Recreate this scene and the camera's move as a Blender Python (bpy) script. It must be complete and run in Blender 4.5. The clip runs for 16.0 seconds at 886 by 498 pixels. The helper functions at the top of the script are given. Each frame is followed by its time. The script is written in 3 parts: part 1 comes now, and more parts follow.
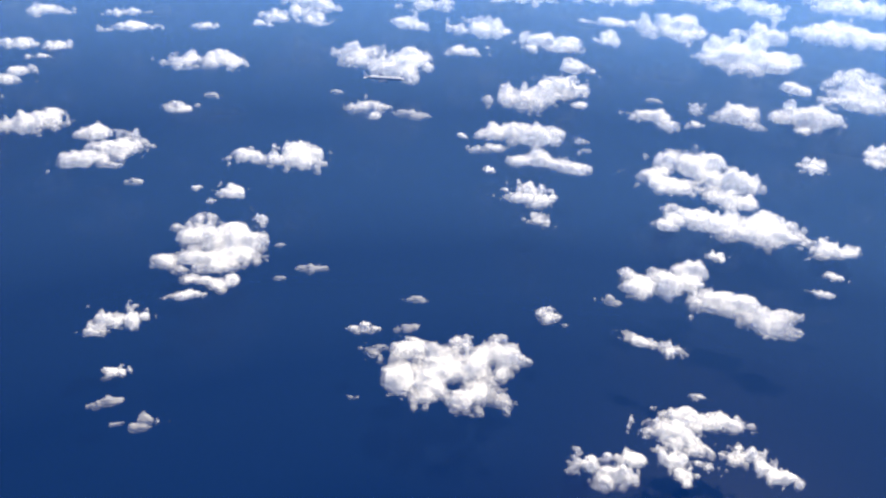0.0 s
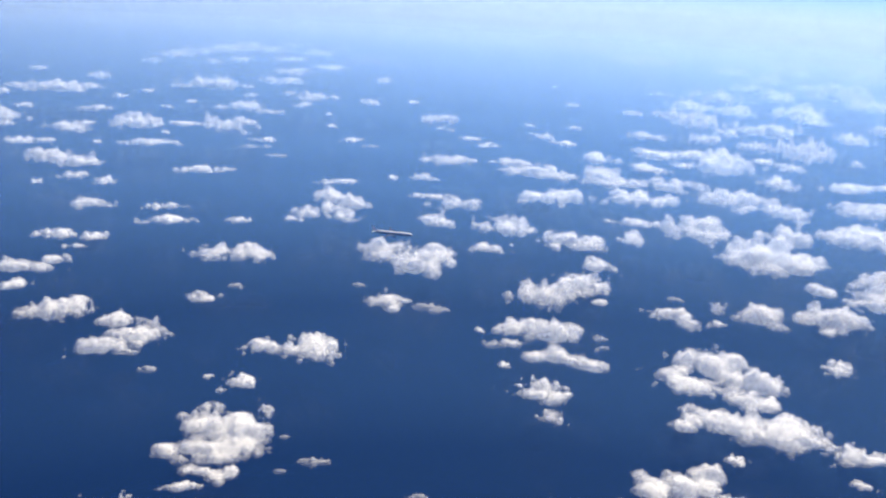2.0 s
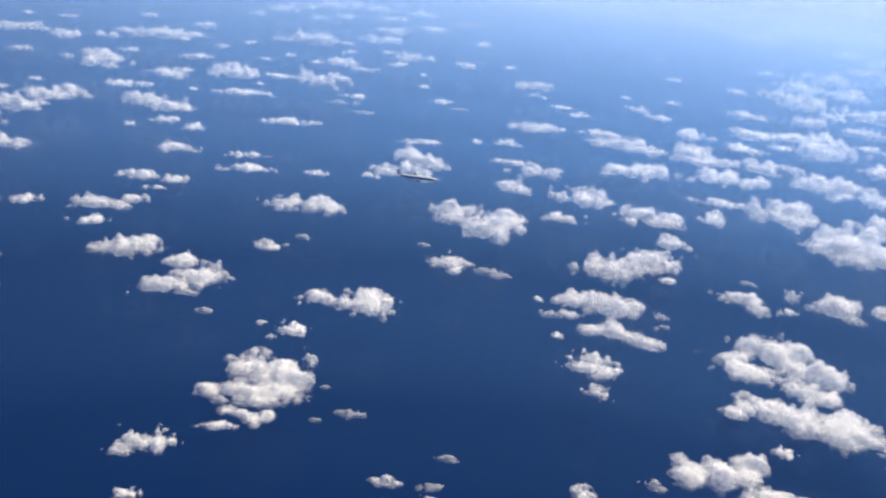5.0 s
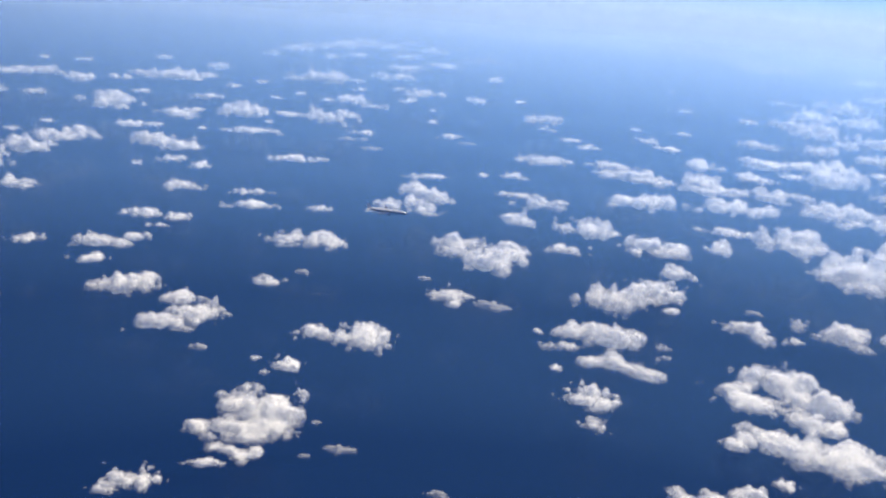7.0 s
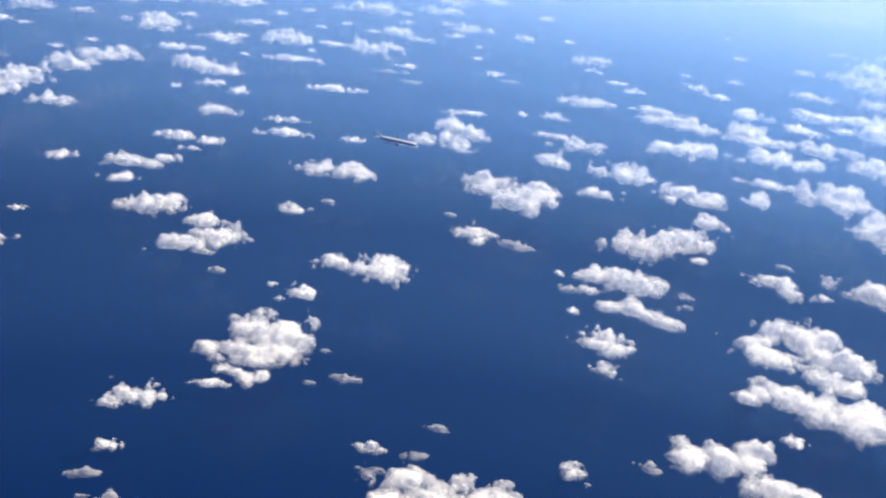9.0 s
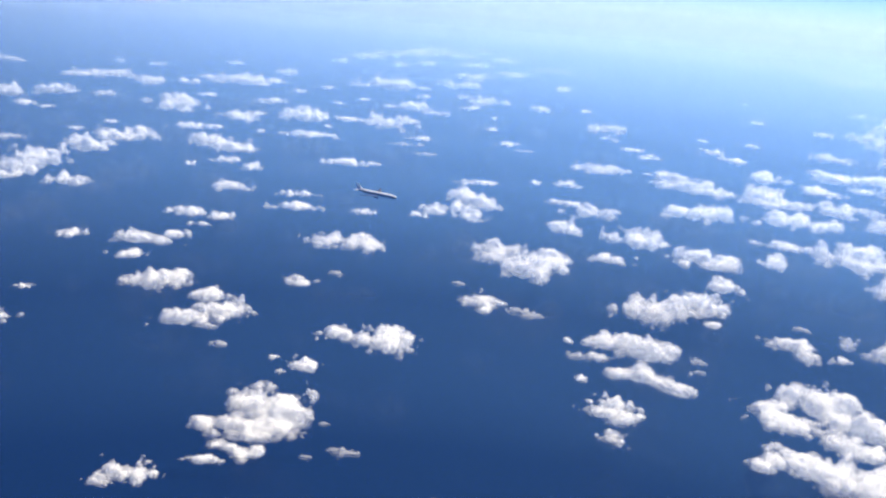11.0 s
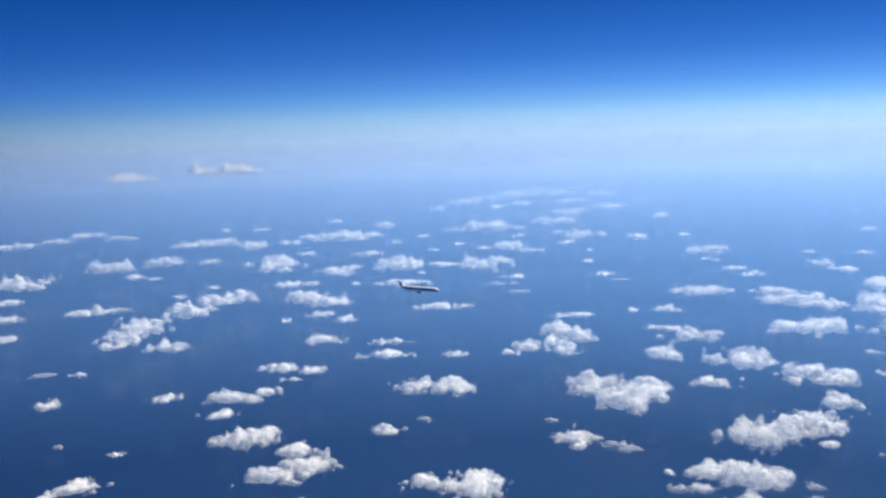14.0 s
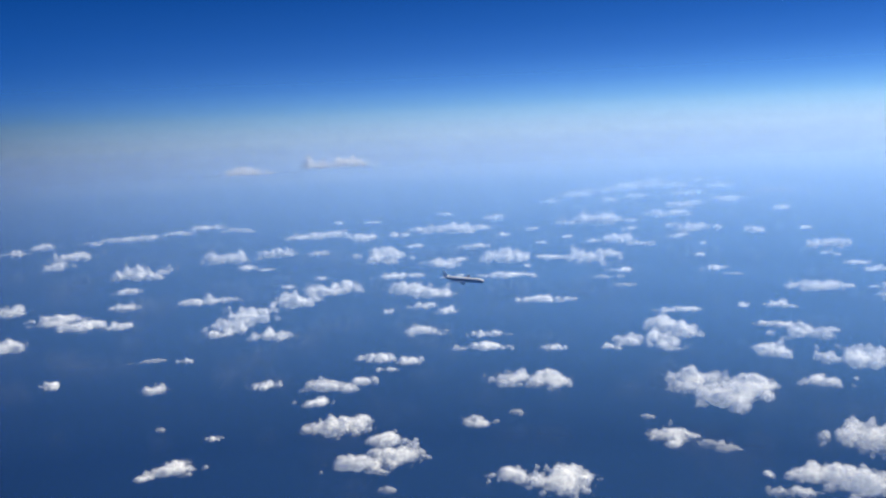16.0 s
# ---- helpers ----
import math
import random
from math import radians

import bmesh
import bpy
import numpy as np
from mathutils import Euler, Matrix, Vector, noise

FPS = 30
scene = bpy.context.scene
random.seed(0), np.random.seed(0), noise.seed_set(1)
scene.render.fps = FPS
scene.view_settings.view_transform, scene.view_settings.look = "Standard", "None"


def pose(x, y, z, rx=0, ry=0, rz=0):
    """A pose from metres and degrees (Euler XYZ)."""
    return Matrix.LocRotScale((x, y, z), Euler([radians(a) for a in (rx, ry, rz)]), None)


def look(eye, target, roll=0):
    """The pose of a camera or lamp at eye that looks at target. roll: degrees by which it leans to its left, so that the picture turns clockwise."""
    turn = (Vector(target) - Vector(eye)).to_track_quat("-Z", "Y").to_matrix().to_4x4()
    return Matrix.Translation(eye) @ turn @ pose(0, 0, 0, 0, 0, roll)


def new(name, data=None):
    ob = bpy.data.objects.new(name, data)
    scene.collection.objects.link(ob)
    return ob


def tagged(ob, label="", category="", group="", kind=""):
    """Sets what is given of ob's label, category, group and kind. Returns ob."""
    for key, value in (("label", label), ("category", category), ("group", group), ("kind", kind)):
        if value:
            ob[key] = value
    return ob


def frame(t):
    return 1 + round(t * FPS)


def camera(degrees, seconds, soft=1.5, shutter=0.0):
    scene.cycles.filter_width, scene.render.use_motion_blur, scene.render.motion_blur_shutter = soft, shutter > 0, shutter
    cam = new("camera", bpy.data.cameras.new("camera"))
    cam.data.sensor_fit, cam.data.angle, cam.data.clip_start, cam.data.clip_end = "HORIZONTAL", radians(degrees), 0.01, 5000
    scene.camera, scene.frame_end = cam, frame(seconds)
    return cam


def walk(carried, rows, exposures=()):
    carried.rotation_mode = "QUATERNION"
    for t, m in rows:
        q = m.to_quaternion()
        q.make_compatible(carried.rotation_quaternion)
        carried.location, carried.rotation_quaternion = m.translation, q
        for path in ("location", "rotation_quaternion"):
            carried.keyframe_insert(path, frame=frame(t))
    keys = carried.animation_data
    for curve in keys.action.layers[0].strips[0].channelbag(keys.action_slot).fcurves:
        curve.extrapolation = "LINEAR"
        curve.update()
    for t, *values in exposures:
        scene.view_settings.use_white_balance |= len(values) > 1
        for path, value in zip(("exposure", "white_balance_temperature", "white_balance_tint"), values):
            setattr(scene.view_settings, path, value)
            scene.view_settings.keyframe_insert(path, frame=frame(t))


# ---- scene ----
cam = camera(50.15, 16.0, soft=2.3)
PATH = [
    (0, pose(-78.75, -2.85, 279.78, 62.274, -3.241, -15.988)),
    (0.5, pose(-73.82, -3.63, 279.39, 63.552, -3.040, -14.435)),
    (1, pose(-68.89, -4.28, 278.97, 66.573, -3.762, -11.976)),
    (1.5, pose(-63.96, -4.81, 278.52, 69.415, -4.261, -11.935)),
    (2, pose(-59.04, -5.20, 278.04, 73.941, -3.433, -13.269)),
    (2.5, pose(-54.11, -5.47, 277.53, 74.987, -5.163, -13.204)),
    (3, pose(-49.18, -5.61, 276.99, 71.534, -7.065, -10.376)),
    (3.5, pose(-44.26, -5.63, 276.42, 69.986, -8.251, -8.792)),
    (4, pose(-39.34, -5.51, 275.82, 70.743, -7.310, -7.947)),
    (6.5, pose(-14.74, -3.02, 272.36, 72.300, -4.899, -5.252)),
    (7, pose(-9.83, -2.14, 271.58, 73.579, -4.442, -5.413)),
    (7.5, pose(-4.91, -1.14, 270.77, 72.010, -5.133, -4.522)),
    (8, pose(0.00, 0.00, 269.93, 69.543, -5.960, -3.416)),
    (10.5, pose(24.55, 7.59, 265.26, 71.518, -5.280, -0.161)),
    (11, pose(29.46, 9.49, 264.23, 73.883, -4.579, -0.507)),
    (11.5, pose(34.36, 11.52, 263.18, 74.055, -4.071, -0.389)),
    (12, pose(39.26, 13.68, 262.09, 76.066, -3.547, 1.633)),
    (12.5, pose(44.17, 15.97, 260.98, 78.622, -2.536, -0.000)),
    (13, pose(49.07, 18.38, 259.83, 79.606, -1.716, 0.120)),
    (13.5, pose(53.97, 20.92, 258.65, 80.919, -0.195, 1.751)),
    (14, pose(58.87, 23.59, 257.45, 82.387, 1.820, 5.260)),
    (14.5, pose(63.77, 26.38, 256.21, 82.391, 2.692, 8.278)),
    (15, pose(68.66, 29.30, 254.94, 81.507, 3.506, 11.579)),
    (15.5, pose(73.56, 32.35, 253.64, 82.660, 3.507, 12.983)),
    (16, pose(78.46, 35.53, 252.32, 82.301, 2.535, 12.327)),
]
walk(cam, PATH, exposures=[(0, 1.26, 7400, 14), (1, 1.21, 7400, 14), (1.5, 1.21, 7400, 14), (2, 0.86, 7400, 14), (2.5, 0.71, 7400, 14), (3.5, 0.71, 7400, 14), (7, 0.68, 7400, 14), (8, 0.94, 7400, 14), (10.5, 0.98, 7400, 14), (11.5, 1.11, 7300, 13), (12, 0.98, 7250, 12), (12.5, 0.74, 7200, 11), (13.5, 0.76, 7000, 10), (14.5, 0.61, 7000, 10), (16, 0.61, 7000, 10)])

# ---- light ----
SUN_EL, SUN_AZ = 52.0, 42.0      # degrees above the horizon; from ahead (+y) towards the right (+x)
world = bpy.data.worlds.new("world")
scene.world = world
world.use_nodes = True
wn = world.node_tree.nodes
wn.clear()
sky = wn.new("ShaderNodeTexSky")
sky.sky_type, sky.sun_disc = "NISHITA", False
sky.sun_elevation, sky.sun_rotation = radians(SUN_EL), radians(SUN_AZ)
sky.altitude, sky.air_density, sky.dust_density, sky.ozone_density = 15000, 1.0, 0.0, 0.7
bg = wn.new("ShaderNodeBackground")
bg.inputs["Strength"].default_value = 0.09
wo = wn.new("ShaderNodeOutputWorld")
tone = wn.new("ShaderNodeHueSaturation")
tone.inputs["Hue"].default_value, tone.inputs["Saturation"].default_value = 0.516, 1.9
world.node_tree.links.new(sky.outputs[0], tone.inputs["Color"])
world.node_tree.links.new(tone.outputs[0], bg.inputs["Color"])
world.node_tree.links.new(bg.outputs[0], wo.inputs["Surface"])

sun = new("sun", bpy.data.lights.new("sun", "SUN"))
sun.data.energy, sun.data.angle, sun.data.color = 5.0, radians(0.6), (0.98, 0.94, 0.82)
az, el = radians(SUN_AZ), radians(SUN_EL)
sun.matrix_basis = look((0, 0, 600), (-math.sin(az) * math.cos(el), -math.cos(az) * math.cos(el), 600 - math.sin(el)))
scene.cycles.transparent_max_bounces = 48

# ---- materials ----


def material(name):
    m = bpy.data.materials.new(name)
    m.use_nodes = True
    nt = m.node_tree
    nt.nodes.clear()
    out = nt.nodes.new("ShaderNodeOutputMaterial")
    return m, nt, out


def link(nt, a, b):
    nt.links.new(a, b)


def noise_tex(nt, scale, detail=4.0, rough=0.55, coord="Object"):
    tc = nt.nodes.new("ShaderNodeTexCoord")
    n = nt.nodes.new("ShaderNodeTexNoise")
    n.inputs["Scale"].default_value, n.inputs["Detail"].default_value, n.inputs["Roughness"].default_value = scale, detail, rough
    link(nt, tc.outputs[coord], n.inputs["Vector"])
    return n


def ramp(nt, src, stops):
    r = nt.nodes.new("ShaderNodeValToRGB")
    while len(r.color_ramp.elements) < len(stops):
        r.color_ramp.elements.new(0.5)
    for e, (p, c) in zip(r.color_ramp.elements, stops):
        e.position, e.color = p, (*c, 1.0) if len(c) == 3 else c
    link(nt, src, r.inputs["Fac"])
    return r


def cloud_material(name, cover, wisp):
    """Water droplets: scatter light forwards and back; cover is how much of the light they stop."""
    m, nt, out = material(name)
    n = noise_tex(nt, 0.10, 5.0, 0.6)
    dim = 1.0 if cover >= 1 else 0.52
    col = ramp(nt, n.outputs["Fac"], [(0.3, (0.87 * dim, 0.89 * dim, 0.91 * dim)), (0.7, (0.93 * dim, 0.94 * dim, 0.94 * dim))])
    dif = nt.nodes.new("ShaderNodeBsdfDiffuse")
    tra = nt.nodes.new("ShaderNodeBsdfTranslucent")
    bump = nt.nodes.new("ShaderNodeBump")
    bump.inputs["Strength"].default_value, bump.inputs["Distance"].default_value = 0.12, 0.8
    fine = noise_tex(nt, 0.45, 6.0, 0.6)
    link(nt, fine.outputs["Fac"], bump.inputs["Height"])
    for b in (dif, tra):
        link(nt, col.outputs["Color"], b.inputs["Color"])
        link(nt, bump.outputs["Normal"], b.inputs["Normal"])
    if cover < 1:
        mix = nt.nodes.new("ShaderNodeAddShader")
        link(nt, dif.outputs[0], mix.inputs[0])
        link(nt, tra.outputs[0], mix.inputs[1])
    else:
        mix = nt.nodes.new("ShaderNodeMixShader")
        mix.inputs[0].default_value = 0.60
        link(nt, dif.outputs[0], mix.inputs[1])
        link(nt, tra.outputs[0], mix.inputs[2])
        link(nt, mix.outputs[0], out.inputs["Surface"])
        return m
    thin = noise_tex(nt, wisp, 4.0, 0.6)
    lo = ramp(nt, thin.outputs["Fac"], [(0.35, (cover * 0.45,) * 3), (0.65, (min(1.0, cover * 1.5),) * 3)])
    clear = nt.nodes.new("ShaderNodeBsdfTransparent")
    mix2 = nt.nodes.new("ShaderNodeMixShader")
    link(nt, lo.outputs["Color"], mix2.inputs[0])
    link(nt, clear.outputs[0], mix2.inputs[1])
    link(nt, mix.outputs[0], mix2.inputs[2])
    link(nt, mix2.outputs[0], out.inputs["Surface"])
    return m


M_CLOUD = cloud_material("cloud_core", 1.0, 0.2)
M_VEIL = cloud_material("cloud_veil", 0.19, 0.25)
M_WISP = cloud_material("cloud_wisp", 0.12, 0.25)


def water_material():
    m, nt, out = material("sea_water")
    p = nt.nodes.new("ShaderNodeBsdfPrincipled")
    n = noise_tex(nt, 0.004, 4.0, 0.5)
    col = ramp(nt, n.outputs["Fac"], [(0.3, (0.0001, 0.0014, 0.006)), (0.7, (0.0001, 0.0022, 0.009))])
    link(nt, col.outputs["Color"], p.inputs["Base Color"])
    p.inputs["Roughness"].default_value, p.inputs["IOR"].default_value = 0.2, 1.33
    p.inputs["Specular IOR Level"].default_value = 0.03
    w = noise_tex(nt, 0.6, 6.0, 0.65)
    bump = nt.nodes.new("ShaderNodeBump")
    bump.inputs["Strength"].default_value, bump.inputs["Distance"].default_value = 0.12, 0.25
    link(nt, w.outputs["Fac"], bump.inputs["Height"])
    link(nt, bump.outputs["Normal"], p.inputs["Normal"])
    link(nt, p.outputs[0], out.inputs["Surface"])
    return m


def haze_material(name, stops, z0, z1, tint, forward=0.75, tints=()):
    """Haze painted on a thin surface: how much it covers follows the height, from z0 to z1; tints put a glow that turns
    bluer with height into its colour.
    """
    m, nt, out = material(name)
    tc = nt.nodes.new("ShaderNodeTexCoord")
    sep = nt.nodes.new("ShaderNodeSeparateXYZ")
    link(nt, tc.outputs["Object"], sep.inputs[0])
    mr = nt.nodes.new("ShaderNodeMapRange")
    mr.inputs["From Min"].default_value, mr.inputs["From Max"].default_value = z0, z1
    link(nt, sep.outputs["Z"], mr.inputs["Value"])
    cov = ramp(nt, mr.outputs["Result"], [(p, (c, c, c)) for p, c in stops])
    up = nt.nodes.new("ShaderNodeCombineXYZ")
    up.inputs[2].default_value = 1.0
    down = nt.nodes.new("ShaderNodeCombineXYZ")
    down.inputs[2].default_value = -1.0
    scatter = None
    for kind, turned, part_of in (("ShaderNodeBsdfDiffuse", up, 1.0), ("ShaderNodeBsdfTranslucent", down, 1.0), ("ShaderNodeBsdfTranslucent", None, forward)):
        b = nt.nodes.new(kind)
        b.inputs["Color"].default_value = (*[c * part_of for c in tint], 1.0)
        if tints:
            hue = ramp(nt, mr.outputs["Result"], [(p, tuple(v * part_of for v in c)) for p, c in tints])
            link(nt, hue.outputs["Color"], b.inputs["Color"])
        if turned:
            link(nt, turned.outputs[0], b.inputs["Normal"])
        if scatter:
            add = nt.nodes.new("ShaderNodeAddShader")
            link(nt, scatter.outputs[0], add.inputs[0])
            link(nt, b.outputs[0], add.inputs[1])
            b = add
        scatter = b
    clear = nt.nodes.new("ShaderNodeBsdfTransparent")
    mix = nt.nodes.new("ShaderNodeMixShader")
    link(nt, cov.outputs["Color"], mix.inputs[0])
    link(nt, clear.outputs[0], mix.inputs[1])
    link(nt, scatter.outputs[0], mix.inputs[2])
    link(nt, mix.outputs[0], out.inputs["Surface"])
    return m


def paint(name, color, rough=0.3, metal=0.0, dirt=0.06):
    m, nt, out = material(name)
    p = nt.nodes.new("ShaderNodeBsdfPrincipled")
    n = noise_tex(nt, 1.5, 5.0, 0.6)
    col = ramp(nt, n.outputs["Fac"], [(0.3, tuple(c * (1 - dirt) for c in color)), (0.7, color)])
    link(nt, col.outputs["Color"], p.inputs["Base Color"])
    p.inputs["Roughness"].default_value, p.inputs["Metallic"].default_value = rough, metal
    link(nt, p.outputs[0], out.inputs["Surface"])
    return m


M_SEA = water_material()
M_WHITE = paint("white_paint", (0.86, 0.87, 0.88), 0.3)
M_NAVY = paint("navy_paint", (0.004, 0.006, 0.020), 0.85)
M_GREY = paint("grey_wing_paint", (0.20, 0.21, 0.23), 0.4)
M_METAL = paint("bare_metal", (0.55, 0.56, 0.58), 0.25, 1.0)
M_GLASS = paint("dark_glass", (0.01, 0.012, 0.015), 0.08, 0.0, 0.0)

# ---- sea and painted haze ----
SEA_Z = -26.0


def mesh_object(name, bm, mats, parent=None, smooth=True):
    me = bpy.data.meshes.new(name)
    bm.to_mesh(me)
    bm.free()
    for m in mats:
        me.materials.append(m)
    if smooth:
        me.polygons.foreach_set("use_smooth", [True] * len(me.polygons))
    ob = new(name, me)
    ob.parent = parent
    return ob


def part(name, bm, mat, parent, label=""):
    ob = mesh_object(name, bm, [mat], parent)
    return tagged(ob, label) if label else ob


def sea():
    bm = bmesh.new()
    radii = [150, 400, 800, 1400, 2200, 3200, 4200, 4860]
    seg = 96
    mid = bm.verts.new((0, 0, SEA_Z))
    prev = None
    for r in radii:
        ring = [bm.verts.new((r * math.cos(i * math.tau / seg), r * math.sin(i * math.tau / seg), SEA_Z)) for i in range(seg)]
        for i in range(seg):
            j = (i + 1) % seg
            bm.faces.new((mid, ring[i], ring[j]) if prev is None else (prev[i], ring[i], ring[j], prev[j]))
        prev = ring
    return tagged(mesh_object("water", bm, [M_SEA]), "deep blue open sea with fine wind ripples, far below", "sea", kind="structure")


def haze_wall(name, radius, z0, z1, mat, label):
    bm = bmesh.new()
    seg = 128
    lo = [bm.verts.new((radius * math.cos(i * math.tau / seg), radius * math.sin(i * math.tau / seg), z0)) for i in range(seg)]
    hi = [bm.verts.new((v.co.x, v.co.y, z1)) for v in lo]
    for i in range(seg):
        j = (i + 1) % seg
        bm.faces.new((lo[j], lo[i], hi[i], hi[j]))
    return tagged(mesh_object(name, bm, [mat]), label, "haze", kind="structure")


# Added flat sheet whose blue colour stands for airlight over the dark sea.
def airlight_sheet(z, cover, tint):
    m, nt, out = material("painted_airlight")
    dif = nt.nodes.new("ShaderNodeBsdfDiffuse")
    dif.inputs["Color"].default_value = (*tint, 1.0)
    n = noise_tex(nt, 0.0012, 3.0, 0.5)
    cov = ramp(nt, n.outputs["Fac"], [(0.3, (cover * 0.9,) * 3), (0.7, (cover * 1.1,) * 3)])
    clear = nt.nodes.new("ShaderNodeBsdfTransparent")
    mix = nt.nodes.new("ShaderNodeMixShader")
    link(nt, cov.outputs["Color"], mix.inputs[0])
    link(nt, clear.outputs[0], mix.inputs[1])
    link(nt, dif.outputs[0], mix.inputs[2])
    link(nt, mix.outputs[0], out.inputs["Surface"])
    bm = bmesh.new()
    bmesh.ops.create_circle(bm, cap_ends=True, radius=4840, segments=128, matrix=Matrix.Translation((0, 0, z)))
    return tagged(mesh_object("haze", bm, [m]), "added thin sheet painted with blue airlight above the clouds", "haze", kind="structure")


sea()
airlight_sheet(172.0, 0.068, (0.0, 0.12, 0.74))
# Added rings carry the distance haze as colour, bluish near and paler with radius.
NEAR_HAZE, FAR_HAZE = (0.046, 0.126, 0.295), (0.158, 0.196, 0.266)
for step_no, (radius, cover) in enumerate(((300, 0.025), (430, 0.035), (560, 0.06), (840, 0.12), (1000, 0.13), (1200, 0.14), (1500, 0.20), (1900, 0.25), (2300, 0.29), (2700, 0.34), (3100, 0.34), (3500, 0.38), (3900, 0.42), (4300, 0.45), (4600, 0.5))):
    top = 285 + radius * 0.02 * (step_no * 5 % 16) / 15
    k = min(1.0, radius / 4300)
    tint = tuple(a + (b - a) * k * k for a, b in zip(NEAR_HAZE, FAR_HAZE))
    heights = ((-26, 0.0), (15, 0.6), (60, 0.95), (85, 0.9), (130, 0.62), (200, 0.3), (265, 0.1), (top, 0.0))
    m = haze_material("painted_haze", [((z - SEA_Z) / (top - SEA_Z), cover * c) for z, c in heights], SEA_Z, top, tint, 1.7 - 1.35 * k)
    haze_wall("haze", radius, SEA_Z, top, m, "added see-through wall painted as thin bluish haze over the sea")
# Horizon glow put into the backdrop's colour: pale low down, bluer with height.
HORIZON_GLOW_TINTS = [(0.0, (0.142, 0.195, 0.265)), (0.10, (0.140, 0.198, 0.270)), (0.19, (0.112, 0.184, 0.284)), (0.26, (0.082, 0.168, 0.292)), (0.32, (0.058, 0.142, 0.280)), (0.42, (0.038, 0.110, 0.270)), (0.55, (0.026, 0.080, 0.230))]
m = haze_material("painted_horizon_haze", [(0.0, 1.0), (0.29, 1.0), (0.34, 0.80), (0.40, 0.60), (0.50, 0.38), (0.65, 0.17), (0.82, 0.05), (1.0, 0.0)], SEA_Z, 1100, HORIZON_GLOW_TINTS[0][1], 0.35, HORIZON_GLOW_TINTS)
haze_wall("backdrop", 4850, SEA_Z, 1100, m, "backdrop wall painted with the pale haze glow of the horizon")

# ---- clouds ----


def lattice(ix, iy, iz, seed):
    h = (ix * 374761393 + iy * 668265263 + iz * 2147483647 + seed * 974711) & 0xFFFFFFFF
    h = ((h ^ (h >> 13)) * 1274126177) & 0xFFFFFFFF
    h = ((h ^ (h >> 16)) * 2246822519) & 0xFFFFFFFF
    return ((h ^ (h >> 15)) & 0xFFFFFF) / float(0xFFFFFF) * 2 - 1


def value_noise(x, y, z, seed):
    fx, fy, fz = np.floor(x), np.floor(y), np.floor(z)
    ix, iy, iz = fx.astype(np.int64), fy.astype(np.int64), fz.astype(np.int64)
    tx, ty, tz = x - fx, y - fy, z - fz
    tx, ty, tz = (t * t * (3 - 2 * t) for t in (tx, ty, tz))
    total = 0
    for dx in (0, 1):
        for dy in (0, 1):
            for dz in (0, 1):
                w = (tx if dx else 1 - tx) * (ty if dy else 1 - ty) * (tz if dz else 1 - tz)
                total = total + w * lattice(ix + dx, iy + dy, iz + dz, seed)
    return total


def surface(f, lo, step):
    """A closed quad mesh round the places where the field f, sampled on a grid, is above zero."""
    inside = f > 0
    nx, ny, nz = f.shape
    acc, cnt = np.zeros((nx - 1, ny - 1, nz - 1, 3)), np.zeros((nx - 1, ny - 1, nz - 1))
    corners = [(a, b, c) for a in (0, 1) for b in (0, 1) for c in (0, 1)]

    def cut(a):
        return tuple(slice(o, o + n - 1) for o, n in zip(a, (nx, ny, nz)))

    for a in corners:
        for axis in range(3):
            if a[axis]:
                continue
            b = tuple(v + (k == axis) for k, v in enumerate(a))
            fa, fb = f[cut(a)], f[cut(b)]
            cross = inside[cut(a)] != inside[cut(b)]
            t = np.where(cross, fa / np.where(cross, fa - fb, 1), 0)
            for k in range(3):
                acc[..., k] += np.where(cross, a[k] + (t if k == axis else 0), 0)
            cnt += cross
    used = cnt > 0
    index = np.full(used.shape, -1)
    index[used] = np.arange(used.sum())
    cell = np.argwhere(used)
    verts = (cell + acc[used] / cnt[used][:, None]) * step + lo
    quads = []
    for axis in range(3):
        u, v = [k for k in range(3) if k != axis]
        a = [slice(1, n - 1) for n in f.shape]
        b = list(a)
        a[axis], b[axis] = slice(0, f.shape[axis] - 1), slice(1, f.shape[axis])
        here, there = inside[tuple(a)], inside[tuple(b)]
        for sign, hit in ((1, here & ~there), (-1, ~here & there)):
            p = np.argwhere(hit)
            p[:, u] += 1
            p[:, v] += 1
            ring = []
            for du, dv in ((0, 0), (1, 0), (1, 1), (0, 1)):
                q = p.copy()
                q[:, u] -= 1 - du
                q[:, v] -= 1 - dv
                ring.append(index[q[:, 0], q[:, 1], q[:, 2]])
            ring = np.stack(ring, 1)
            if (sign < 0) != (axis == 1):
                ring = ring[:, ::-1]
            quads.append(ring)
    return verts, np.concatenate(quads)


def quad_object(name, verts, quads, mat, parent):
    me = bpy.data.meshes.new(name)
    me.from_pydata(verts, [], quads)
    me.polygons.foreach_set("use_smooth", [True] * len(me.polygons))
    me.materials.append(mat)
    ob = new(name, me)
    ob.parent = parent
    return ob


def upper(verts, quads):
    """The quads of a thin veil that do not face down: nothing of it hangs below the cloud."""
    a, b = verts[quads[:, 2]] - verts[quads[:, 0]], verts[quads[:, 3]] - verts[quads[:, 1]]
    n = np.cross(a, b)
    return quads[n[:, 2] > -0.35 * np.linalg.norm(n, axis=1)]


BIG = "broad heaped white cumulus cloud with ragged edges above the sea"
PUFF = "small white cumulus puff with soft edges above the sea"
WISP = "thin torn shred of pale cloud above the sea"
FAR = "distant flat white cumulus cloud paled by haze"
TOWER = "tall far cloud bank standing on the hazy horizon"
count = [0]


